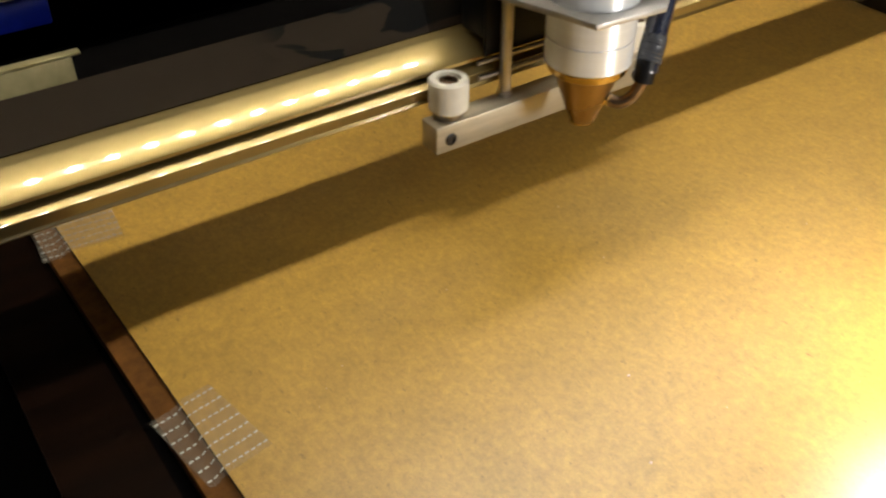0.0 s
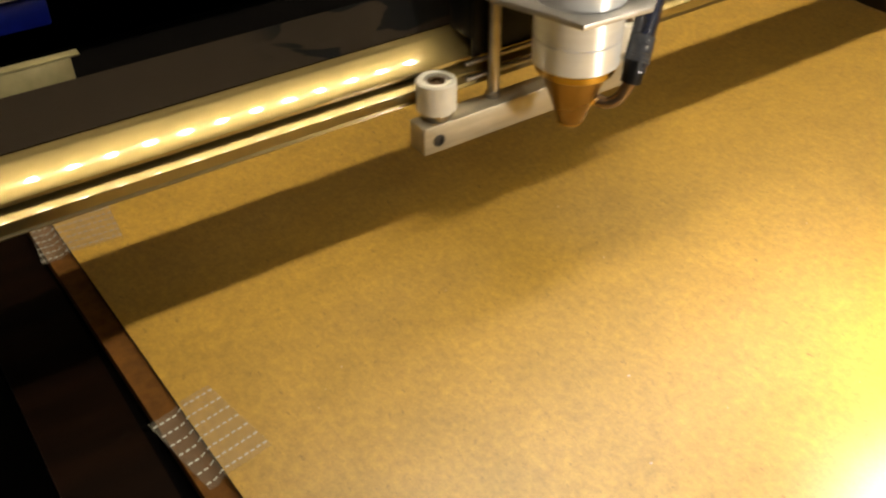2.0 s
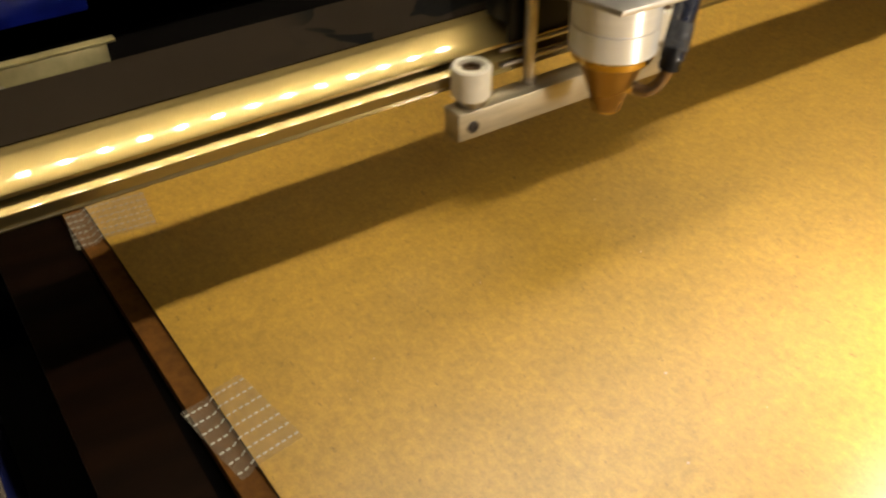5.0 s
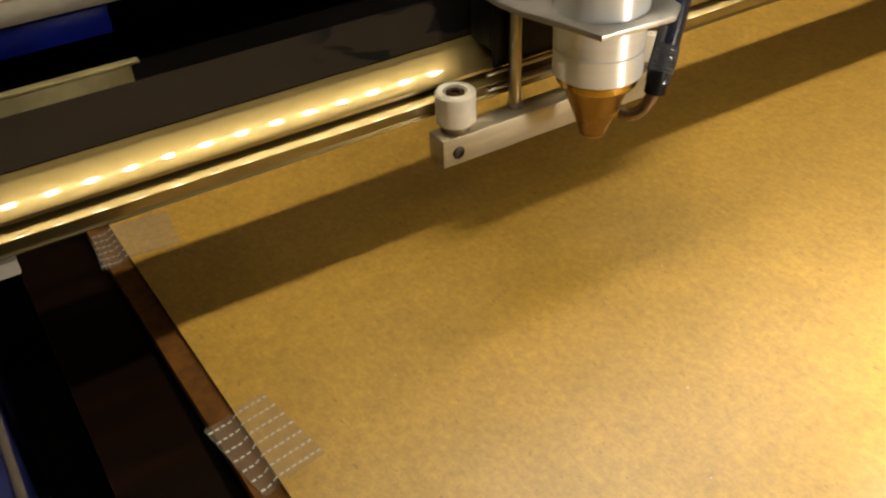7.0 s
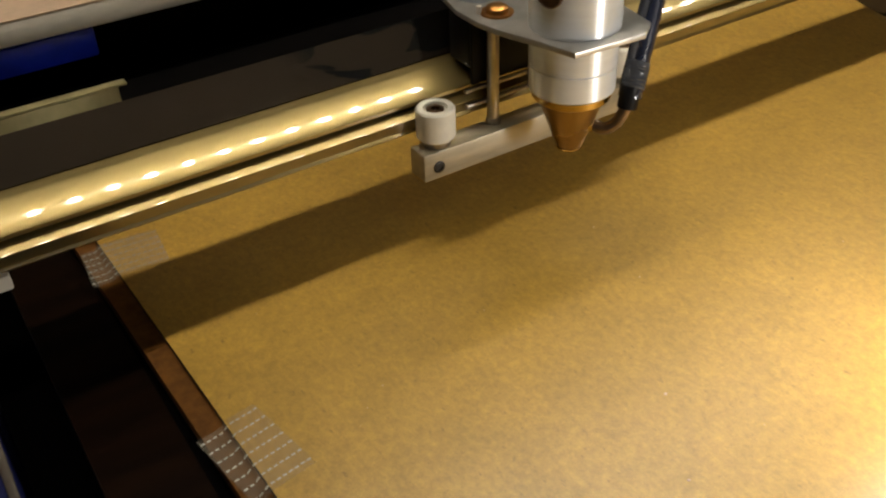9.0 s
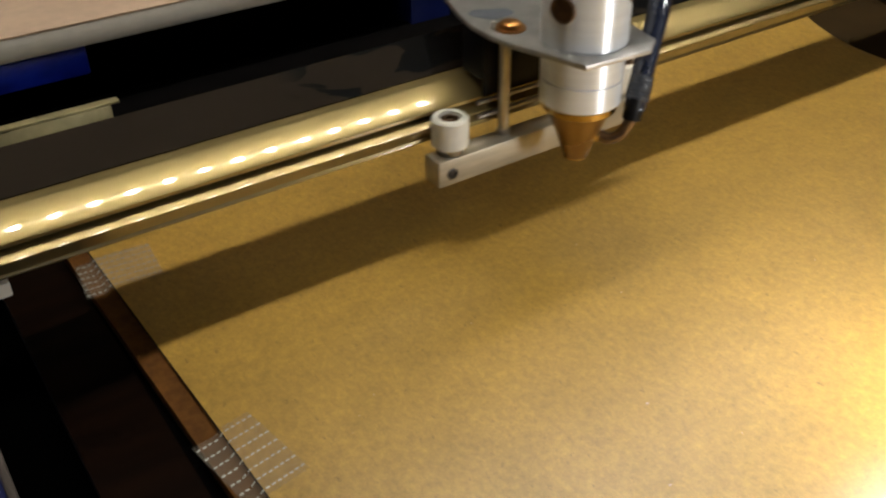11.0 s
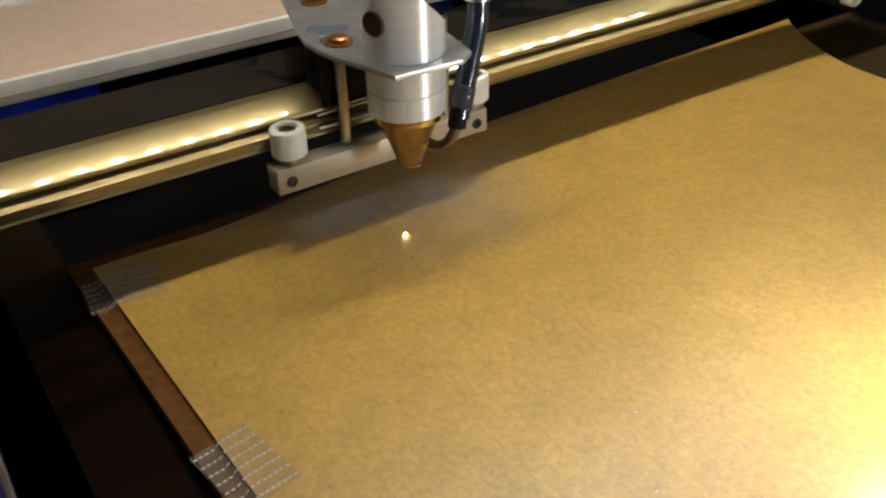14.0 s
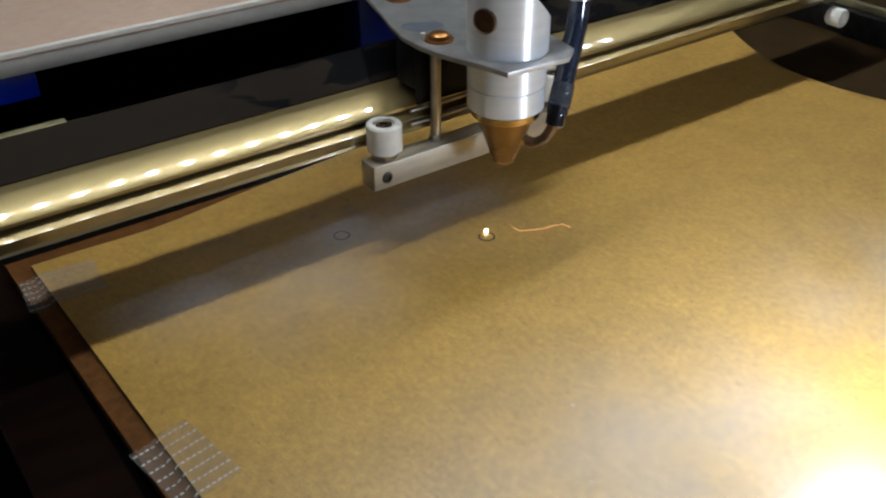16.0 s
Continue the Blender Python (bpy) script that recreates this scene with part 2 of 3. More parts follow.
HOSE = material("blue_black_tubing", (0.016, 0.021, 0.04), 0.2, 0, 100, 0.3, 0.05, coat=0.25, gloss=0.5)
RUBBER = material("black_rubber", (0.006, 0.006, 0.007), 0.4, 0, 200, 0.3, 0.2, gloss=0.12)
FILM = material("clear_film", (0.05, 0.055, 0.065), 0.25, 0, 200, 0.3, 0.3, gloss=0.4)
# one blue enamel twice: brightened under the shelf, dimmed to stand for shade
BLUE = material("lit_enamel", (0.012, 0.050, 0.80), 0.35, 0, 60, 0.25, 0.1)
BLUE_SHADED = material("shaded_enamel", (0.004, 0.010, 0.09), 0.4, 0, 60, 0.25, 0.1)
BEIGE = material("beige_laminate", (0.64, 0.46, 0.33), 0.5, 0, 150, 0.08, 0.08, stain=10)
CREAM = material("cream_edging", (0.86, 0.81, 0.72), 0.45, 0, 150, 0.06, 0.1)
OLIVE = material("zinc_plated_bracket", (0.50, 0.45, 0.24), 0.4, 0.6, 120, 0.2, 0.1, stain=40)
BURNT = material("charred_line", (0.035, 0.018, 0.008), 0.8, 0, 900, 0.5, 0.3)
TAPE = tape_material("clear_tape", 0.20, 0.25, (0.50, 0.45, 0.36))
TAPE_RIB = tape_material("tape_thread", 0.60, 0.14)
TAPE_RIB_DULL = tape_material("dull_tape_thread", 0.38, 0.35)
LID = material("white_lid", (0.78, 0.76, 0.72), 0.5, 0, 60, 0.08, 0.1)
DULL = material("dull_edging", (0.09, 0.075, 0.065), 0.45, 0, 90, 0.3, 0.1)
GREY_PAINT = material("grey_paint", (0.36, 0.35, 0.33), 0.5, 0, 90, 0.15, 0.1)
ROOM = material("room_wall", (0.42, 0.38, 0.33), 0.8, 0, 3, 0.2, 0.1, stain=1)
LED_GLOW = glow("led_chip", (1.0, 0.94, 0.80), 106.0)
LED_TAPE = material("led_strip_board", (0.7, 0.7, 0.66), 0.5, 0, 100, 0.1, 0)
FLAME = glow("flame", (1.0, 0.80, 0.48), 14.0)
EMBER = glow("ember", (1.0, 0.40, 0.14), 3.5)


# ---------------------------------------------------------------- mesh helpers (millimetres in, metres out)
def box(bm, x0, x1, y0, y1, z0, z1, bevel=0.0):
    r = bmesh.ops.create_cube(bm, size=1)
    for v in r["verts"]:
        v.co = Vector((x0 + (v.co.x + 0.5) * (x1 - x0), y0 + (v.co.y + 0.5) * (y1 - y0), z0 + (v.co.z + 0.5) * (z1 - z0))) / 1000
    if bevel:
        es = list({e for v in r["verts"] for e in v.link_edges})
        bmesh.ops.bevel(bm, geom=es, offset=bevel / 1000, segments=2, profile=0.5, affect="EDGES")


def lathe(bm, cx, cy, profile, seg=48, cap=True):
    """Turn a profile of (radius, z) about a vertical axis."""
    rings = []
    for r, z in profile:
        rings.append([bm.verts.new(((cx + r * math.cos(2 * math.pi * i / seg)) / 1000,
                                    (cy + r * math.sin(2 * math.pi * i / seg)) / 1000, z / 1000)) for i in range(seg)])
    for a, b in zip(rings, rings[1:]):
        for i in range(seg):
            bm.faces.new((a[i], a[(i + 1) % seg], b[(i + 1) % seg], b[i]))
    if cap:
        bm.faces.new(rings[0][::-1])
        bm.faces.new(rings[-1])


def along_x(bm, profile, x0, x1, cuts=1):
    """Push a closed (y, z) outline along x."""
    rings = [[bm.verts.new(((x0 + (x1 - x0) * k / cuts) / 1000, y / 1000, z / 1000)) for y, z in profile] for k in range(cuts + 1)]
    n = len(profile)
    for a, b in zip(rings, rings[1:]):
        for i in range(n):
            bm.faces.new((a[i], b[i], b[(i + 1) % n], a[(i + 1) % n]))
    bm.faces.new(rings[0])
    bm.faces.new(rings[-1][::-1])


def slab(bm, outline, z0, z1, bevel=0.0):
    """A flat plate with an (x, y) outline."""
    low = [bm.verts.new((x / 1000, y / 1000, z0 / 1000)) for x, y in outline]
    f = bm.faces.new(low)
    up = bmesh.ops.extrude_face_region(bm, geom=[f])
    vs = [g for g in up["geom"] if isinstance(g, bmesh.types.BMVert)]
    bmesh.ops.translate(bm, verts=vs, vec=(0, 0, (z1 - z0) / 1000))
    if bevel:
        es = [e for e in bm.edges if abs(e.verts[0].co.z - e.verts[1].co.z) < 1e-7 and len(e.link_faces) == 2]
        bmesh.ops.bevel(bm, geom=es, offset=bevel / 1000, segments=2, profile=0.5, affect="EDGES")


def pipe(bm, points, radius, seg=14, radii=None):
    """A round tube along a list of points."""
    pts = [Vector(p) / 1000 for p in points]
    rings = []
    for i, p in enumerate(pts):
        d = (pts[min(i + 1, len(pts) - 1)] - pts[max(i - 1, 0)]).normalized()
        a = d.cross(Vector((0.3, 0.9, 0.1))).normalized()
        b = d.cross(a)
        r = (radii[i] if radii else radius) / 1000
        rings.append([bm.verts.new(p + r * (a * math.cos(2 * math.pi * k / seg) + b * math.sin(2 * math.pi * k / seg))) for k in range(seg)])
    for a, b in zip(rings, rings[1:]):
        for k in range(seg):
            bm.faces.new((a[k], a[(k + 1) % seg], b[(k + 1) % seg], b[k]))
    bm.faces.new(rings[0][::-1])
    bm.faces.new(rings[-1])


def curve_points(pts, n=8):
    """Catmull-Rom through the points."""
    p = [Vector(q) for q in pts]
    p = [2 * p[0] - p[1]] + p + [2 * p[-1] - p[-2]]
    out = []
    for i in range(1, len(p) - 2):
        for k in range(n):
            t = k / n
            a, b, c, d = p[i - 1], p[i], p[i + 1], p[i + 2]
            out.append(0.5 * (2 * b + (c - a) * t + (2 * a - 5 * b + 4 * c - d) * t * t + (3 * b - a - 3 * c + d) * t ** 3))
    return out + [p[-2]]


def mesh_of(bm, mat, smooth=True, angle=35):
    bmesh.ops.recalc_face_normals(bm, faces=bm.faces)
    me = bpy.data.meshes.new("mesh")
    if smooth:
        for f in bm.faces:
            f.smooth = True
        for e in bm.edges:
            if len(e.link_faces) == 2 and e.calc_face_angle(0) > radians(angle):
                e.smooth = False
    bm.to_mesh(me)
    bm.free()
    me.materials.append(mat)
    return me


def part(name, bm, mat, parent=None, label="", smooth=True):
    ob = new(name, mesh_of(bm, mat, smooth))
    if parent:
        ob.parent = parent
    if label:
        ob["label"] = label
    return ob


def thing(name, label, category, kind="", group=""):
    return tagged(new(name), label, category, group, kind)


def arc(cx, cy, r, a0, a1, n):
    return [(cx + r * math.cos(radians(a0 + (a1 - a0) * i / n)), cy + r * math.sin(radians(a0 + (a1 - a0) * i / n))) for i in range(n + 1)]


# ---------------------------------------------------------------- the setting
def structure(name, bm, mat, label="", smooth=True):
    return tagged(part(name, bm, mat, None, label, smooth), kind="structure")


def build_setting():
    bm = bmesh.new()
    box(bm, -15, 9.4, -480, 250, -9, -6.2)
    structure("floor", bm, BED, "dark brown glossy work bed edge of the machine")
    # black sheet in place of the unlit opening
    bm = bmesh.new()
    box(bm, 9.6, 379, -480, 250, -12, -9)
    structure("floor_void", bm, PIT, "black sheet standing in for the unlit void under the boards")
    bm = bmesh.new()
    box(bm, 386, 900, -480, 128, -9, -6.2)
    structure("floor_tray", bm, TRAY, "dark brown tray seen through the cut-out")
    bm = bmesh.new()
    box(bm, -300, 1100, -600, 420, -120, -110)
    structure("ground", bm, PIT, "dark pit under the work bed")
    # back of the tub: dark opening between blue enamelled posts
    bm = bmesh.new()
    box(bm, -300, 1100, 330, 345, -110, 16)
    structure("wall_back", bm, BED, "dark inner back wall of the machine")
    for x0, x1, z0, mat in ((-300, 60, 7.2, BLUE), (236, 262, -30, BLUE_SHADED)):
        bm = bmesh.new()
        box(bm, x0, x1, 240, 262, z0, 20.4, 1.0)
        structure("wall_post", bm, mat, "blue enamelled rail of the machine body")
    bm = bmesh.new()
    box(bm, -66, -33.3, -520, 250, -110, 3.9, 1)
    structure("wall_left", bm, BLUE_SHADED, "blue enamelled side wall of the machine")
    bm = bmesh.new()
    box(bm, -35.4, -32.9, -520, 250, 4, 5.6, 0.8)
    structure("trim_left", bm, DULL, "dull edging on the side wall")
    # unseen right and front walls, set black so the tube mirrors darkness there
    bm = bmesh.new()
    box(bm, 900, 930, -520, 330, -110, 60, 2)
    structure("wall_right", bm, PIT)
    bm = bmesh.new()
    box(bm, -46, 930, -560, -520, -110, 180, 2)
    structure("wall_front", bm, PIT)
    # the room round the machine
    bm = bmesh.new()
    box(bm, -900, 1600, -1100, -1080, -500, 950)
    box(bm, -900, 1600, 1080, 1100, -500, 950)
    box(bm, -920, -900, -1100, 1100, -500, 950)
    box(bm, 1600, 1620, -1100, 1100, -500, 950)
    structure("wall_room", bm, ROOM, smooth=False)
    bm = bmesh.new()
    box(bm, -920, 1620, -1100, 1100, 950, 970)
    structure("ceiling", bm, ROOM, smooth=False)
    bm = bmesh.new()
    box(bm, -920, 1620, -1100, 1100, -520, -500)
    structure("floor_room", bm, ROOM, smooth=False)


def build_rear_shelf():
    """A board on a white carrier; both sink a little as the gantry runs back."""
    t = thing("rear_shelf", "beige laminate shelf board with a cream front edging behind the gantry", "shelf")
    bm = bmesh.new()
    box(bm, -300, 700, 235.2, 238.9, 23.3, 33.9, 0.2)
    part("edging", bm, CREAM, t, "cream plastic edging")
    bm = bmesh.new()
    box(bm, -300, 700, 235.08, 366, 34.0, 35.0, 0.1)
    board = part("board", bm, BEIGE, t)
    bm = bmesh.new()
    box(bm, -300, 700, 366.2, 600, 34.0, 37, 0.6)
    part("rear_ledge", bm, CREAM, board, "bright white ledge behind the board")
    return t, board


def build_bracket():
    t = thing("rail_bracket", "zinc-plated folded steel bracket standing behind the gantry", "bracket")
    bm = bmesh.new()
    box(bm, -90, 52, 181, 184, -6, 17, 0.5)
    part("web", bm, OLIVE, t)
    bm = bmesh.new()
    box(bm, -90, 55.5, 180.2, 184.6, 17.4, 18.6, 0.3)
    part("flange", bm, OLIVE, t, "folded top flange")
    bm = bmesh.new()
    lathe(bm, 0, 0, ((0.5, 0), (3, 0), (3, 2), (2.2, 2.8), (0.5, 3)), 12)
    s = part("screw", bm, STEEL, t)
    s.matrix_basis = pose(0.009, 0.1809, 0.008, 90, 0, 0)
    bm = bmesh.new()
    box(bm, -90, 55, 170, 195, -6.2, -5.0, 0.3)
    part("foot", bm, OLIVE, t)


# ---------------------------------------------------------------- the boards and tape
def lift(x, y):
    """The taped sheet has warped: its far edge stands a little proud between the corner and the cut-out."""
    def ease(v, a, b):
        v = min(1, max(0, (v - a) / (b - a)))
        return v * v * (3 - 2 * v)
    return ease(y, 62, 122) * (3.4 * ease(x, 80, 190) - 1.0 * ease(x, 280, 420))


def build_boards():
    edge = lambda y: 19.3 + (y + 1.9) * (15.7 - 19.3) / 112.1
    back = lambda x: 108.4 + (x - 15.7) * 0.0453 - 3.2 * math.exp(-((x - 62) / 26) ** 2)
    # a large disc has been cut out of the far end
    cx, cy, r = HOLE
    a_back = 180 - math.degrees(math.asin((back(cx - r * 0.7) - cy) / r))
    top = arc(cx, cy, r, a_back, 262, 60)
    bm = bmesh.new()
    rear = [(x, back(x)) for x in range(380, 20, -10) if x < top[0][0] - 2]
    outline = [(edge(-330), -330), (cx + r * math.cos(radians(262)), -330)] + top[::-1] + rear + [(edge(108.4), 108.4)]
    slab(bm, outline, -1.5, 0.0, 0.12)
    for axis, lo, hi, step in (((1, 0, 0), 60, 440, 12), ((0, 1, 0), 62, 126, 8)):
        for v in range(lo, hi, step):
            bmesh.ops.bisect_plane(bm, geom=bm.verts[:] + bm.edges[:] + bm.faces[:], plane_co=Vector(axis) * v / 1000, plane_no=axis)
    for v in bm.verts:
        v.co.z += lift(v.co.x * 1000, v.co.y * 1000) / 1000
    ob = part("fibre_board", bm, BOARD)
    ob.data.materials.append(BURNT)
    for p in ob.data.polygons:
        p.material_index = 1 if abs(p.normal.z) < 0.5 else 0
    tagged(ob, "brown fibre board sheet with a round cut-out, taped down", "board")
    bm = bmesh.new()
    slab(bm, [(23.0, -330), (376, -330), (376, 119), (150, 117.5), (8.5, 117.2), (12.6, -10)], -6.2, -1.7, 0.2)
    ob = part("lower_board", bm, UNDER)
    tagged(ob, "reddish brown board under the sheet, its margin showing", "board")


HOLE = (509.0, 52.0, 122.0)


def build_tape(label, corner_a, corner_b, length, drop_x, n, rib):
    """Clear ribbed tape: corner_a and corner_b are the ends of its edge on the sheet."""
    t = thing("tape_strip", label, "tape", group="tape strips on the board")
    a, b = Vector((*corner_a, 0)), Vector((*corner_b, 0))
    across = b - a
    away = Vector((across.y, -across.x, 0)).normalized()
    if away.x > 0:
        away = -away

    def at(u, v, rise):
        p = a + across * v + away * (length * u)
        k = min(1, max(0, (drop_x - p.x) / 3.0 + 0.1))
        k = k * k * (3 - 2 * k)
        return Vector((p.x, p.y, 0.16 - 1.62 * k + rise + 0.06 * math.sin(p.x * 1.9 + p.y * 0.7))) / 1000

    def grid(nu, vs, lifts):
        bm = bmesh.new()
        rows = [[bm.verts.new(at(i / nu, v, h)) for v, h in zip(vs, lifts)] for i in range(nu + 1)]
        for r0, r1 in zip(rows, rows[1:]):
            for j in range(len(vs) - 1):
                bm.faces.new((r0[j], r1[j], r1[j + 1], r0[j + 1]))
        return bm

    film = part("film", grid(30, [j / 20 for j in range(21)], [0] * 21), TAPE, t)
    for k in range(n):
        c, w = (k + 0.5) / n, 0.08 / n
        bm = bmesh.new()
        dashes = round(length / 1.8)
        for d in range(dashes):
            u0, u1 = (d + 0.14) / dashes, (d + 0.80) / dashes
            rows = [[bm.verts.new(at(u0 + (u1 - u0) * i / 4, c + w * math.cos(math.pi * (1 - q / 4)),
                                     0.04 + (0.2 if 0 < i < 4 else 0.04) * math.sin(math.pi * q / 4))) for q in range(5)] for i in range(5)]
            for r0, r1 in zip(rows, rows[1:]):
                for j in range(4):
                    bm.faces.new((r0[j], r1[j], r1[j + 1], r0[j + 1]))
        part("thread", bm, rib, t, "row of glossy stitched threads")
    return t


def build_specks():
    rnd = random.Random(7)
    bm = bmesh.new()
    spots = [(123.7, -61.2, 0.6), (107.4, -86.5, 0.5), (153.4, -18.3, 0.4), (61.6, -13.9, 0.3), (159.5, 11.3, 0.4)]
    spots += [(rnd.uniform(30, 360), rnd.uniform(-110, 60), rnd.uniform(0.12, 0.26)) for _ in range(12)]
    for x, y, r in spots:
        m = Matrix.Translation((x / 1000, y / 1000, 0.0001)) @ Matrix.Diagonal((r / 1000, r * rnd.uniform(0.5, 1) / 1000, 0.00025, 1))
        bmesh.ops.create_icosphere(bm, subdivisions=1, radius=1, matrix=m)
    ob = part("wood_dust", bm, BEIGE)
    tagged(ob, "pale dust specks lying on the board", "dust", kind="stuff")


# ---------------------------------------------------------------- the gantry
def beam_profile():
    p = [(80, 35.6), (80, 57.6), (79.6, 57.8), (60.0, 51.5)]
    # rounded shoulder, flatter at the top
    y, z, pts = 0.0, 0.0, []
    for i in range(25):
        pts.append((y, z))
        s = i / 24
        a = radians(88 - 14 * s / 0.12 if s < 0.12 else 74 - 15 * ((s - 0.12) / 0.8) ** 1.3 if s < 0.92 else 59 - 180 * (s - 0.92))
        y, z = y - math.sin(a), z - math.cos(a)
    p += [(59.3 - 11.8 * u / pts[-1][0], 51.5 - 4.9 * v / pts[-1][1]) for u, v in pts[1:]]
    # dark groove, bright fillet, leaning lip and bottom bead
    p += [(47.45, 45.6), (47.8, 45.2), (51.5, 45.1), (51.5, 43.8), (48.2, 43.7), (48.1, 43.66)]
    p += [(45.3, 42.46), (45.1, 42.37)]
    p += [(45.13 - 0.2 * math.sin(radians(a)), 42.15 + 0.2 * math.cos(radians(a))) for a in (30, 55, 80, 100)]
    p += [(45.0, 41.9), (46.4, 38.4), (46.5, 38.1), (46.3, 37.7)]
    p += [(46.5 - 0.42 * math.sin(radians(a)), 37.2 + 0.42 * math.cos(radians(a))) for a in (15, 40, 65, 90, 115, 140)]
    p += [(46.6, 36.6)]
    return p


def build_gantry():
    t = thing("gantry_beam", "polished aluminium gantry beam with a rounded front shoulder", "gantry")
    bm = bmesh.new()
    along_x(bm, beam_profile(), -110, 470)
    part("extrusion", bm, ALU, t)
    bm = bmesh.new()
    along_x(bm, [(61.5, 52.02), (80.6, 58.16), (80.4, 58.6), (61.4, 52.46)], -110, 470)
    part("top_strip", bm, ALU_TOP, t, "dark grey reflective strip on the sloping top")
    bm = bmesh.new()
    box(bm, -44, -15.5, 50, 58, 28.2, 33.0, 0.6)
    part("end_stop", bm, NYLON, t, "white nylon end block")
    bm = bmesh.new()
    lathe(bm, 0, 0, ((1.0, 0), (4.2, 0), (4.7, 0.8), (4.7, 7.2), (4.2, 8), (2.8, 8), (2.6, 6.4), (1.0, 6.4)), 28)
    r = part("end_roller", bm, NYLON, t, "white nylon roller")
    r.matrix_basis = pose(0.402, 0.047, 0.0285, 90, 0, 0)
    bm = bmesh.new()
    box(bm, 400, 430, 49, 76, 33.9, 35.3, 0.3)
    part("end_plate", bm, STEEL, t)
    return t


# ---------------------------------------------------------------- the laser head on its carriage
AX, AY = 166.0, 17.3


def build_roller(t, x, y):
    bm = bmesh.new()
    lathe(bm, x, y, ((1.6, 35.9), (5.7, 35.9), (6.4, 36.6), (6.4, 46.0), (5.9, 46.6), (4.0, 46.6), (3.8, 45.0), (1.0, 45.4)), 40)
    r = part("roller", bm, NYLON, t, "white nylon roller")
    bm = bmesh.new()
    lathe(bm, x, y, ((1.0, 44.6), (3.3, 44.6), (3.3, 45.9), (2.8, 46.2), (1.5, 46.2), (1.4, 45.4), (0.3, 45.4)), 6)
    part("axle_nut", bm, NUT, r, "brown tarnished hexagon nut")
    bm = bmesh.new()
    lathe(bm, x, y, ((1.0, 33.1), (4.3, 33.1), (4.5, 33.5), (4.5, 35.3), (4.0, 35.85), (1, 35.85)), 20)
    part("spacer", bm, STEEL, r)


def build_head():
    t = thing("laser_head", "aluminium laser head with brass nozzle on a white-rollered carriage", "laser head")
    # carriage bar
    bm = bmesh.new()
    box(bm, 122.5, 213.0, 36.0, 44.6, 23.4, 33.2, 0.5)
    bar = part("carriage_bar", bm, BAR, t, "milled aluminium carriage bar")
    for x in (128.0, 208.0):
        bm = bmesh.new()
        lathe(bm, 0, 0, ((0.4, -0.2), (2.1, -0.2), (2.1, 0.35), (1.7, 0.6), (1.2, 0.6), (1.1, 0.1), (0.2, 0.1)), 18)
        s = part("cap_screw", bm, DARK_STEEL, bar, "black socket screw")
        s.matrix_basis = pose(x / 1000, 0.036, 0.0277, 90, 0, 0)
    for x in (130.4, 209.5):
        build_roller(t, x, 40.9)
    # block made black and wide enough to stand for its shade on the shoulder too
    bm = bmesh.new()
    box(bm, 148.0, 190, 45.6, 47.1, 46.8, 71.4, 0.4)
    box(bm, 148.0, 190, 47.2, 59, 52.3, 71.4, 0.6)
    part("carriage_block", bm, RUBBER, t, "black carriage block riding on the beam, its shade there built in")
    # added rods that draw the beam's groove and fillet edges as they look in shade
    for y, z, r in ((44.3, 46.2, 0.8), (43.7, 41.2, 0.9)):
        bm = bmesh.new()
        pipe(bm, [(144.0, y, z), (150.0, y, z), (186.0, y, z)], r, 12)
        part("beam_edge_rod", bm, STEEL, t, "grey rod standing in for a shaded edge of the beam")
    # spacer posts up to the mounting plate
    for x, y in ((153.6, 42.0), (197.0, 42.0)):
        bm = bmesh.new()
        lathe(bm, x, y, ((2.5, 33.1), (2.5, 34.8), (2.0, 35.3), (2.0, 71.5)), 20)
        part("post", bm, STEEL, t, "turned steel spacer post")
    # mounting plate with the tube through it
    bm = bmesh.new()
    outline = [(152.5, 0.5), (177.5, -1.0), (184, 4), (190, 40), (196, 75), (196, 100), (166, 108), (158, 98), (150.5, 72), (146.5, 60), (143.3, 47), (143.2, 36), (144.6, 27), (149.5, 12)]
    slab(bm, outline, 71.6, 73.4, 0.15)
    plate = part("mounting_plate", bm, PLATE, t, "scuffed steel mounting plate")
    for x, y in ((152.0, 37.5), (165, 82)):
        bm = bmesh.new()
        lathe(bm, x, y, ((0.5, 73.3), (5.2, 73.3), (5.2, 74.0), (3.7, 74.05), (3.7, 74.8), (3.5, 75.4), (2.6, 76.0), (0.5, 76.2)), 24)
        part("bolt", bm, RUST_BRASS, plate, "tarnished brass bolt with a washer")
    bm = bmesh.new()
    pipe(bm, [(147.0, 40.2, 73.5), (147.2, 40.2, 75), (147.2, 40.2, 76)], 0.9, 8)
    part("pin", bm, CREAM, plate, "pale pin head")
    bm = bmesh.new()
    a = radians(-28)
    oval = [(7.7 * math.cos(u), 4.7 * math.sin(u) * (1 + 0.2 * math.sin(3 * u))) for u in [2 * math.pi * k / 28 for k in range(28)]]
    slab(bm, [(154.9 + x * math.cos(a) - y * math.sin(a), 51.9 + x * math.sin(a) + y * math.cos(a)) for x, y in oval], 73.41, 73.45)
    part("smear", bm, SMEAR, plate, "blue-grey greasy smear")
    # lens tube, with a side port and a slanted top
    bm = bmesh.new()
    prof = [(12.8, 52.6), (13.5, 53.2), (13.5, 61.1), (12.7, 61.2), (12.7, 61.8), (13.6, 61.9), (13.6, 71.5)]
    lathe(bm, AX, AY, prof, 72, cap=False)
    part("lower_tube", bm, TURNED, t, "turned aluminium lens holder")
    bm = bmesh.new()
    seg = 72
    low, top = [], []
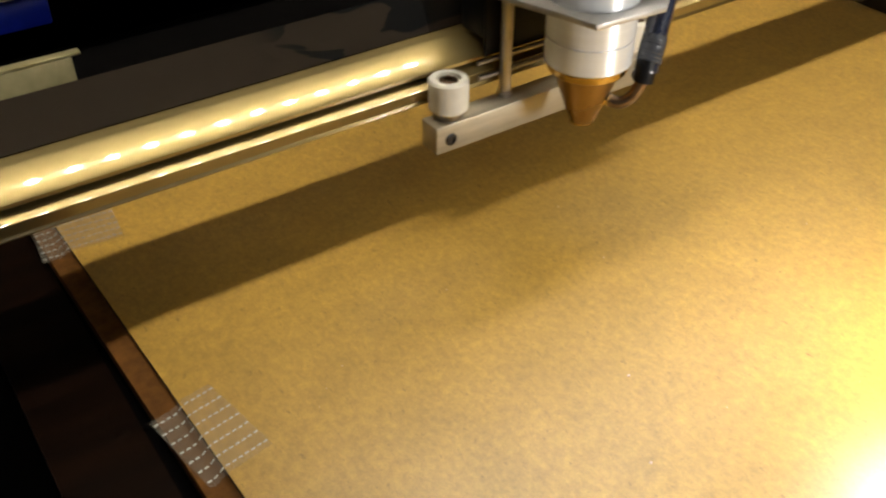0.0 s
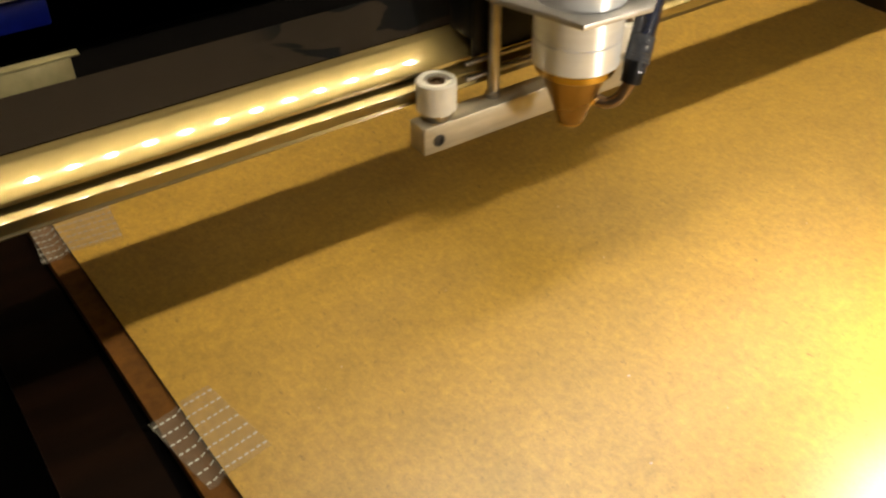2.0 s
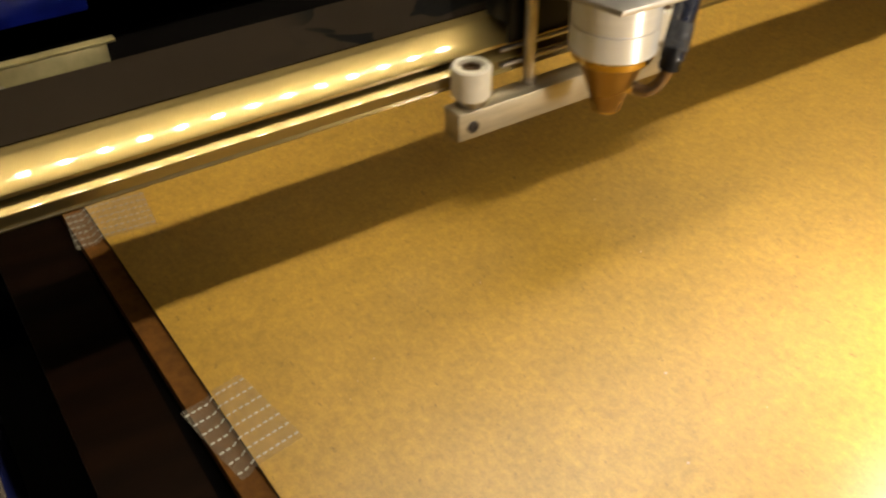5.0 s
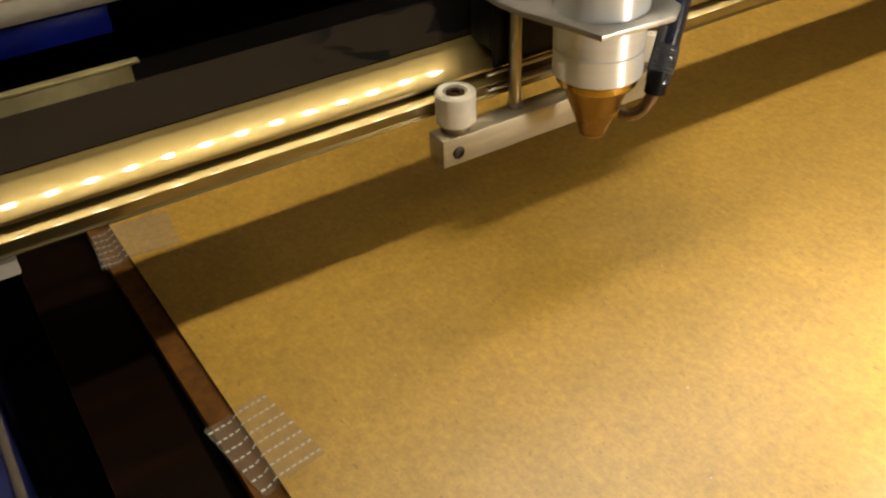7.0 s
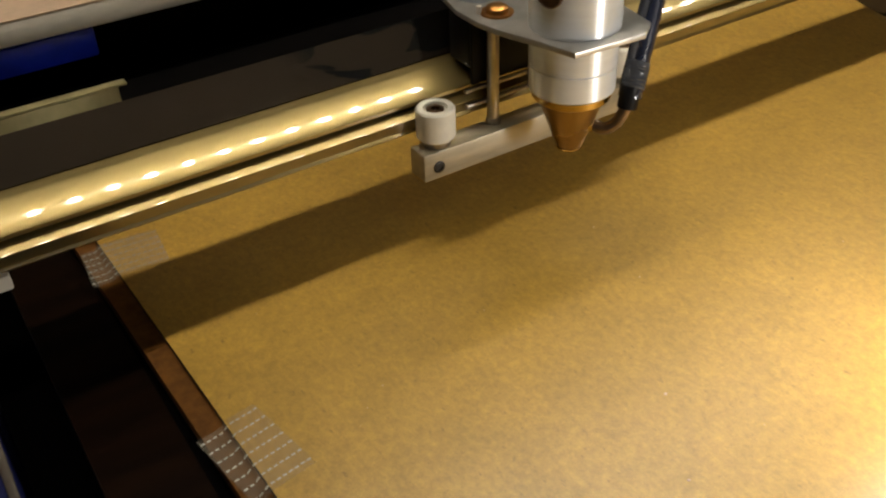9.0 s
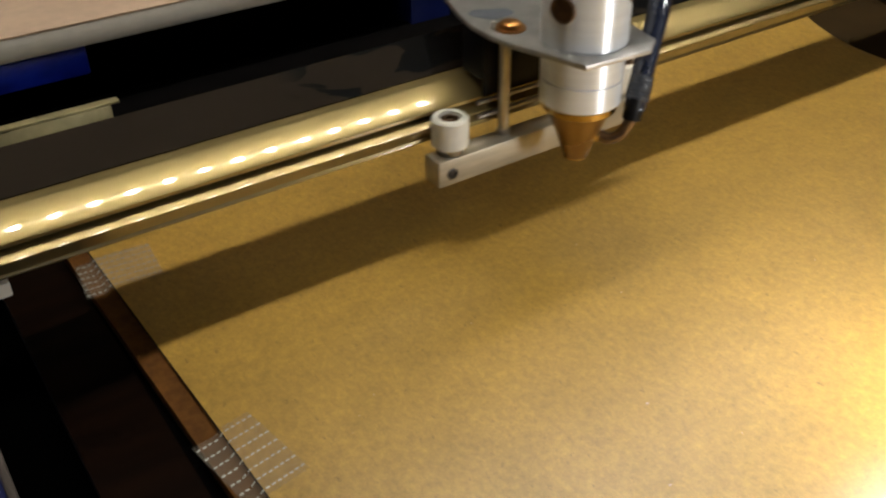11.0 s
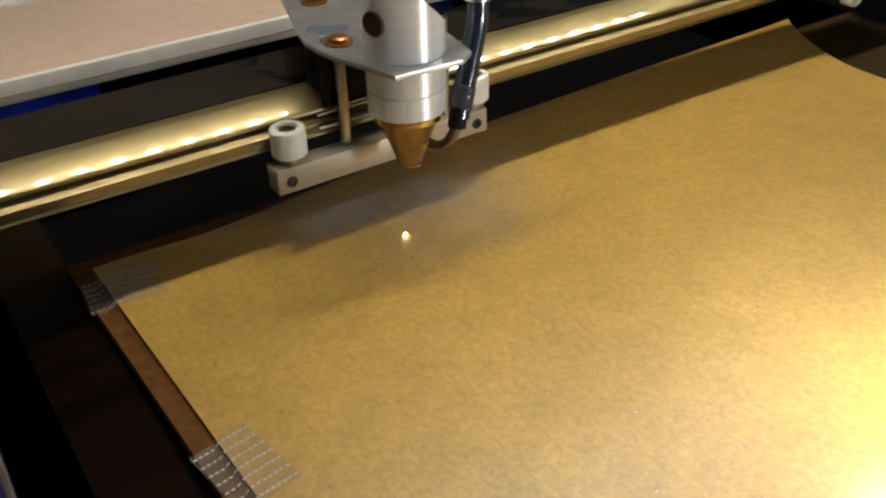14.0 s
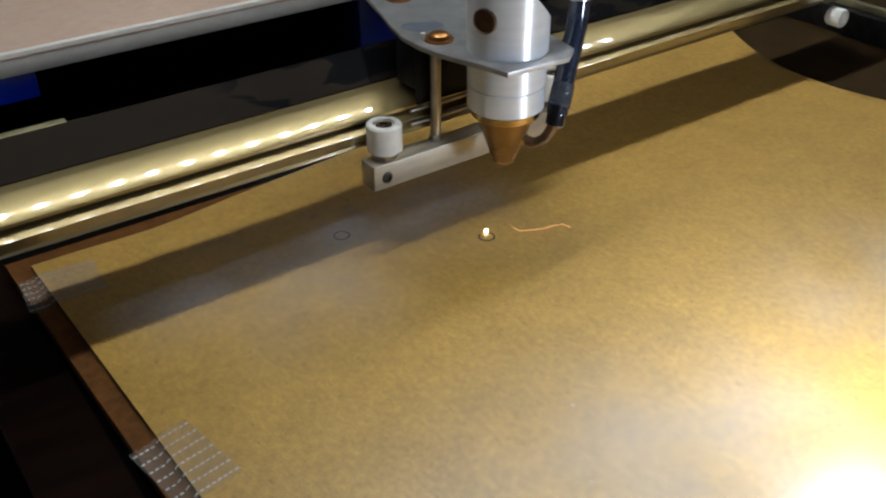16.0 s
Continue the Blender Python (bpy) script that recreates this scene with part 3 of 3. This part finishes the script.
    for i in range(seg):
        c, s = math.cos(2 * math.pi * i / seg), math.sin(2 * math.pi * i / seg)
        low.append(bm.verts.new(((AX + 13.9 * c) / 1000, (AY + 13.9 * s) / 1000, 0.071)))
        slope = 97 - 14 * c + 3 * s
        top.append(bm.verts.new(((AX + 13.9 * c) / 1000, (AY + 13.9 * s) / 1000, slope / 1000)))
    for i in range(seg):
        bm.faces.new((low[i], low[(i + 1) % seg], top[(i + 1) % seg], top[i]))
    bm.faces.new(top)
    upper = part("upper_tube", bm, TURNED, t, "turned aluminium tube with a slanted top")
    bm = bmesh.new()
    lathe(bm, 0, 0, ((0.3, 0.1), (3.6, 0.1), (3.9, 0.5), (4.2, 0.3), (4.2, -1.0)), 24)
    port = part("side_port", bm, NUT, upper, "dark drilled port")
    port.matrix_basis = Matrix.Translation(((AX - 13.75) / 1000, (AY - 4.5) / 1000, 0.0868)) @ pose(0, 0, 0, 90, 0, -72)
    # brass nozzle
    bm = bmesh.new()
    lathe(bm, AX, AY, ((1.2, 31.2), (3.7, 31.2), (4.1, 31.8), (10.3, 48.8), (11.3, 49.4), (11.6, 50.0), (11.6, 52.8)), 64)
    noz = part("nozzle", bm, BRASS, t, "brass cone nozzle")
    bm = bmesh.new()
    lathe(bm, AX, AY, ((11.0, 49.6), (11.9, 49.7), (12.3, 50.2), (12.3, 52.1), (11.8, 52.55), (11.0, 52.55)), 64)
    part("collar", bm, COLLAR, noz, "polished brass collar")
    bm = bmesh.new()
    lathe(bm, AX, AY, ((2.4, 30.9), (3.75, 30.95), (4.15, 31.4), (4.25, 31.9), (3.6, 31.9)), 40)
    part("tip_rim", bm, RIM, noz, "bright worn rim of the tip")
    bm = bmesh.new()
    lathe(bm, 0, 0, ((0.4, 0), (2.7, 0), (2.7, 1.6), (2.2, 2.0), (0.4, 2.0)), 18)
    f = part("air_fitting", bm, RIM, noz, "brass push-in fitting")
    f.matrix_basis = look((0.1690, 0.0122, 0.0409), (0.160, 0.021, 0.0409))
    # air line
    bm = bmesh.new()
    pipe(bm, curve_points([(169.6, 11.5, 40.8), (171.9, 8.0, 39.9), (174.8, 6.0, 41.4), (176.8, 4.9, 45.0), (177.9, 4.4, 49)]), 2.0, 14)
    part("air_elbow", bm, ELBOW, t, "bent steel air pipe")
    bm = bmesh.new()
    pipe(bm, curve_points([(177.7, 4.4, 47.0), (178.6, 4.6, 51), (179.4, 5.1, 54)]), 3.2, 18)
    part("hose_clamp", bm, RUBBER, t, "black rubber sleeve")
    bm = bmesh.new()
    pipe(bm, curve_points([(178.9, 4.8, 50), (181.8, 6.3, 57), (187.2, 9, 69), (191.5, 11, 80), (192.5, 12, 92), (193, 16, 112), (196, 40, 140), (210, 90, 150)]), 3.7, 18)
    part("air_hose", bm, HOSE, t, "glossy dark blue air hose")
    bm = bmesh.new()
    pipe(bm, curve_points([(179.5, 4.8, 53), (181.6, 5.9, 57.0), (183.2, 6.8, 60.0)]), 3.3, 12, [4.0, 4.2, 3.9, 4.1, 3.9, 4.15, 3.9, 4.0, 3.9, 4.1, 3.85, 4.0, 3.8, 3.95, 3.85, 3.8, 3.75])
    part("film_wrap", bm, FILM, t, "clear film wrapped round the hose")
    bm = bmesh.new()
    pipe(bm, [(192.2, 11.6, 87), (192.5, 12.1, 93)], 4.6, 18)
    part("hose_collar", bm, STEEL, t, "steel collar on the hose")
    return t


# ---------------------------------------------------------------- LED strip under the lid
def build_led_strip():
    t = thing("led_strip", "warm white LED strip fixed under the lid of the machine", "led strip")
    bm = bmesh.new()
    box(bm, -120, 860, LED_Y - 26, LED_Y + 26, 601, 602.5)
    part("strip_board", bm, LED_TAPE, t)
    bm = bmesh.new()
    box(bm, -120, 860, LED_Y - 28, LED_Y + 28, 602.6, 609.8, 1)
    part("strip_holder", bm, GREY_PAINT, t)
    bm = bmesh.new()
    box(bm, -3.6, 3.6, -23.0, 23.0, -1, 0)
    chip = mesh_of(bm, LED_GLOW, False)
    for i in range(27):
        c = new("led_chip", chip)
        c.parent = t
        c.matrix_basis = pose((-95 + 32.6 * i) / 1000, LED_Y / 1000, 0.6009)
    # lid out of view, added over the strip and kept white as a bounce surface
    bm = bmesh.new()
    box(bm, -150, 930, 60, 760, 610, 622, 2)
    structure("ceiling_lid", bm, LID, "unseen raised lid of the machine, white to bounce light")
    return t


LED_Y = 112.0


# ---------------------------------------------------------------- far end of the bed
def build_side_rail():
    t = thing("side_rail", "dark steel side rail at the far end of the bed", "rail")
    bm = bmesh.new()
    box(bm, 470, 492, -200, 240, -6, 8, 0.8)
    part("rail_body", bm, DARK_STEEL, t)
    bm = bmesh.new()
    box(bm, 476, 480, -200, 240, 8.1, 12, 0.5)
    part("rail_track", bm, OLIVE, t, "dull yellow track")


# ---------------------------------------------------------------- flame, sparks and burnt rings
RINGS = ((117.0, 60.3, 13.95, 14.53), (160.7, 27.4, 15.38, 16.06))


def build_burn(cx, cy):
    """Ten charred pieces that make up one small ring."""
    t = thing("burnt_ring", "thin charred ring cut into the board", "burn mark", group="burnt rings")
    t.matrix_basis = pose(cx / 1000, cy / 1000, 0)
    pieces = []
    for i in range(10):
        bm = bmesh.new()
        o = arc(0, 0, 3.25, 36 * i, 36 * i + 36.5, 6)
        n = arc(0, 0, 2.6, 36 * i, 36 * i + 36.5, 6)
        slab(bm, o + n[::-1], -0.5, 0.05)
        pieces.append(part("char_piece", bm, BURNT, t))
    return t, pieces


def build_flame():
    t = thing("flame", "small bright flame under the nozzle", "flame")
    bm = bmesh.new()
    lathe(bm, 0, 0, ((0.2, 0), (0.6, 0.2), (0.7, 0.6), (0.55, 1.0), (0.3, 1.4), (0.05, 1.7)), 14)
    part("flame_body", bm, FLAME, t)
    bm = bmesh.new()
    lathe(bm, 0.6, 0.2, ((0.1, 0.1), (0.32, 0.3), (0.28, 0.7), (0.05, 1.3)), 10)
    part("flame_tongue", bm, FLAME, t)
    return t


def smoke_material():
    """Thin bluish smoke: mostly clear, torn by two noises, fading out towards the rim of its own piece."""
    m = bpy.data.materials.new("thin_smoke")
    m.use_nodes = True
    n, l = m.node_tree.nodes, m.node_tree.links
    out = n["Material Output"]
    n.remove(n["Principled BSDF"])
    tc = n.new("ShaderNodeTexCoord")
    ln = n.new("ShaderNodeVectorMath")
    ln.operation = "LENGTH"
    l.new(tc.outputs["Object"], ln.inputs[0])
    fade = n.new("ShaderNodeMapRange")
    fade.interpolation_type = "SMOOTHSTEP"
    fade.inputs[1].default_value, fade.inputs[2].default_value = 0.0, 0.064
    fade.inputs[3].default_value, fade.inputs[4].default_value = 1.0, 0.0
    l.new(ln.outputs["Value"], fade.inputs[0])
    no = n.new("ShaderNodeTexNoise")
    no.inputs["Scale"].default_value, no.inputs["Detail"].default_value, no.inputs["Distortion"].default_value = 20, 2, 0.4
    l.new(tc.outputs["Object"], no.inputs["Vector"])
    torn = n.new("ShaderNodeMapRange")
    torn.inputs[1].default_value, torn.inputs[2].default_value = 0.35, 0.75
    torn.inputs[3].default_value, torn.inputs[4].default_value = 0.02, 0.33
    l.new(no.outputs[0], torn.inputs[0])
    mul = n.new("ShaderNodeMath")
    mul.operation = "MULTIPLY"
    l.new(fade.outputs[0], mul.inputs[0])
    l.new(torn.outputs[0], mul.inputs[1])
    tr, di, mx = n.new("ShaderNodeBsdfTransparent"), n.new("ShaderNodeBsdfDiffuse"), n.new("ShaderNodeMixShader")
    di.inputs[0].default_value = (0.50, 0.54, 0.62, 1)
    l.new(mul.outputs[0], mx.inputs[0])
    l.new(tr.outputs[0], mx.inputs[1])
    l.new(di.outputs[0], mx.inputs[2])
    l.new(mx.outputs[0], out.inputs[0])
    return m


SMOKE = smoke_material()


def build_smoke(seed):
    bm = bmesh.new()
    n, size = 20, 0.066
    rows = []
    for i in range(n + 1):
        row = []
        for k in range(n + 1):
            x, y = size * (2 * i / n - 1), size * (2 * k / n - 1)
            h = noise.noise(Vector((x * 22 + seed * 7.3, y * 22, seed))) * 0.0012 - (x * x + y * y) * 0.3
            row.append(bm.verts.new((x, y, h)))
        rows.append(row)
    for r0, r1 in zip(rows, rows[1:]):
        for k in range(n):
            bm.faces.new((r0[k], r1[k], r1[k + 1], r0[k + 1]))
    ob = part("smoke_puff", bm, SMOKE)
    ob.visible_shadow = False
    return tagged(ob, "thin bluish smoke drifting over the board", "smoke", "smoke puffs")


# each puff: seconds, millimetres over the board, turn; before that it lies in the extraction pit under the bed
SMOKE_PATHS = (
    ((13.92, 136, 66, 14, 0), (14.0, 128, 66, 14, 10), (14.15, 140, 30, 14, 25), (14.3, 150, -8, 13, 40), (14.6, 200, 40, 14, 60), (14.9, 300, 20, 10, 80)),
    ((14.05, 128, 60, 10, 0), (14.15, 115, 25, 12, 20), (14.3, 104, -16, 13, 50), (14.6, 92, -50, 13, 70), (14.9, 150, -140, 12, 90)),
    ((14.1, 125, 62, 8, 0), (14.2, 95, 30, 12, 15), (14.3, 74, -14, 12, 30), (14.6, 58, -6, 12, 60), (14.9, 50, -150, 10, 70)),
    ((14.12, 128, 58, 8, 0), (14.3, 116, -36, 12, 30), (14.6, 108, -88, 12, 60), (14.9, 140, -170, 10, 80)),
    ((15.36, 166, 44, 14, 0), (15.45, 172, 42, 14, 20), (15.5, 178, 38, 14, 24), (15.6, 206, 25, 15, 30), (15.8, 246, -36, 14, 50), (16.0, 236, -92, 14, 80)),
    ((15.55, 166, 24, 10, 0), (15.7, 130, -30, 12, 20), (15.8, 98, -58, 13, 50), (16.0, 98, -92, 14, 70)),
    ((15.58, 166, 24, 10, 0), (15.7, 150, -36, 12, 30), (15.8, 134, -80, 13, 40), (16.0, 134, -100, 13, 60)),
    ((15.65, 160, 45, 10, 0), (15.8, 145, 48, 12, 20), (16.0, 134, 54, 13, 45)),
    ((15.62, 166, 24, 10, 0), (15.8, 100, 10, 12, 10), (16.0, 76, 34, 12, 20)),
)


def build_spark():
    bm = bmesh.new()
    pipe(bm, curve_points([(-8.5, 7.0, 0), (-8.0, 3.2, 0), (-4.5, 1.2, 0), (1, -1.5, 0.3), (6, -3.6, 1.2), (8.6, -7.0, 0.6)]), 0.045, 6)
    ob = part("flying_spark", bm, EMBER)
    return tagged(ob, "thin glowing orange spark trail beside the flame", "spark")


build_setting()
shelf, shelf_board = build_rear_shelf()
build_bracket()
build_boards()
build_tape("clear ribbed tape over the near edge of the board", (28.7, 0.5), (33.5, -28.3), 18.5, 20.0, 7, TAPE_RIB)
build_tape("clear ribbed tape over the far corner of the board", (35.2, 99.5), (33.2, 78.5), 26.0, 16.0, 6, TAPE_RIB_DULL)
build_specks()
gantry = build_gantry()
head = build_head()
build_led_strip()
build_side_rail()
ring_sets = [build_burn(x, y) for x, y, _, _ in RINGS]
flame = build_flame()
spark = build_spark()
smoke = [build_smoke(i) for i in range(len(SMOKE_PATHS))]


# ---------------------------------------------------------------- what moves
def motions():
    rows = [tuple(float(v) for v in w.split(",")) for w in HEAD.split()]
    walk(head, [(t, pose(dx / 1000, dy / 1000, 0)) for t, dx, dy in rows])
    walk(gantry, [(t, pose(0, dy / 1000, 0)) for t, dx, dy in rows])

    # the shelf behind the gantry gives way as the beam runs back
    def sink(dy, steps):
        for (a, p), (b, q) in zip(steps, steps[1:]):
            if dy <= b:
                return p + (q - p) * max(0, dy - a) / (b - a)
        return steps[-1][1]

    late = [r for r in rows if r[0] == 0 or r[0] >= 12.3]
    walk(shelf, [(t, pose(0, 0, sink(dy, ((0, 0), (9, -1.6), (41, -5.6))) / 1000)) for t, dx, dy in late])
    walk(shelf_board, [(t, pose(0, 0, sink(dy, ((0, 0), (3, -0.5), (9, -3.0), (41, -7.6))) / 1000)) for t, dx, dy in late])

    def at(t):
        k = max(i for i in range(len(rows)) if rows[i][0] <= t + 1e-6)
        a, b = rows[k], rows[min(k + 1, len(rows) - 1)]
        s = 0 if b[0] == a[0] else (t - a[0]) / (b[0] - a[0])
        return a[1] + s * (b[1] - a[1]), a[2] + s * (b[2] - a[2])

    # the flame waits inside the nozzle and drops to the board while the laser fires
    lit = []
    for t, dx, dy in rows:
        burning = None
        for cx, cy, t0, t1 in RINGS:
            if t0 - 0.06 <= t <= t1:
                turn = 25 - 360 * (t - t0) / (t1 - t0)
                burning = (cx + 2.9 * math.cos(radians(turn)), cy + 2.9 * math.sin(radians(turn)))
        if burning:
            lit.append((t, pose(burning[0] / 1000, burning[1] / 1000, 0.0001)))
        else:
            lit.append((t, pose((AX + dx) / 1000, (AY + dy) / 1000, 0.036)))
    walk(flame, lit)
    for puff, way in zip(smoke, SMOKE_PATHS):
        t0, x0, y0, _, _ = way[0]
        t1, x1, y1, _, turn = way[-1]
        keys = [(0.0, pose(x0 / 1000, y0 / 1000, -0.06)), (t0 - 0.04, pose(x0 / 1000, y0 / 1000, -0.06))]
        keys += [(t, pose(x / 1000, y / 1000, z / 1000, 0, 0, a)) for t, x, y, z, a in way]
        if t1 < 15.9:
            keys += [(t1 + 0.1, pose(x1 / 1000, y1 / 1000, -0.06, 0, 0, turn)), (16.0, pose(x1 / 1000, y1 / 1000, -0.06, 0, 0, turn))]
        walk(puff, keys)
    # one spark shoots out from the cut at the very end
    rest = [(t, pose((AX + dx) / 1000, (AY + dy) / 1000, 0.058)) for t, dx, dy in rows if t < 15.85]
    out = pose(0.1803, 0.0187, 0.0012)
    walk(spark, rest + [(15.9, out), (16.0, out)])
    # each charred piece comes up through the face of the board as the flame passes it
    for (cx, cy, t0, t1), (ring, pieces) in zip(RINGS, ring_sets):
        for i, piece in enumerate(pieces):
            turn = (25 - 36 * i - 18) % 360
            t = t0 + (t1 - t0) * turn / 360
            low, up = pose(0, 0, -0.0012), pose(0, 0, 0)
            keys = [(0, low), (t, low)]
            keys += [(min(t + 0.07, 16.0), up)] if t + 0.07 <= 16.0 else []
            if t + 0.07 < 16.0:
                keys.append((16.0, up))
            elif t < 16.0:
                keys.append((16.0, up if len(keys) > 2 else low))
            walk(piece, keys)


motions()
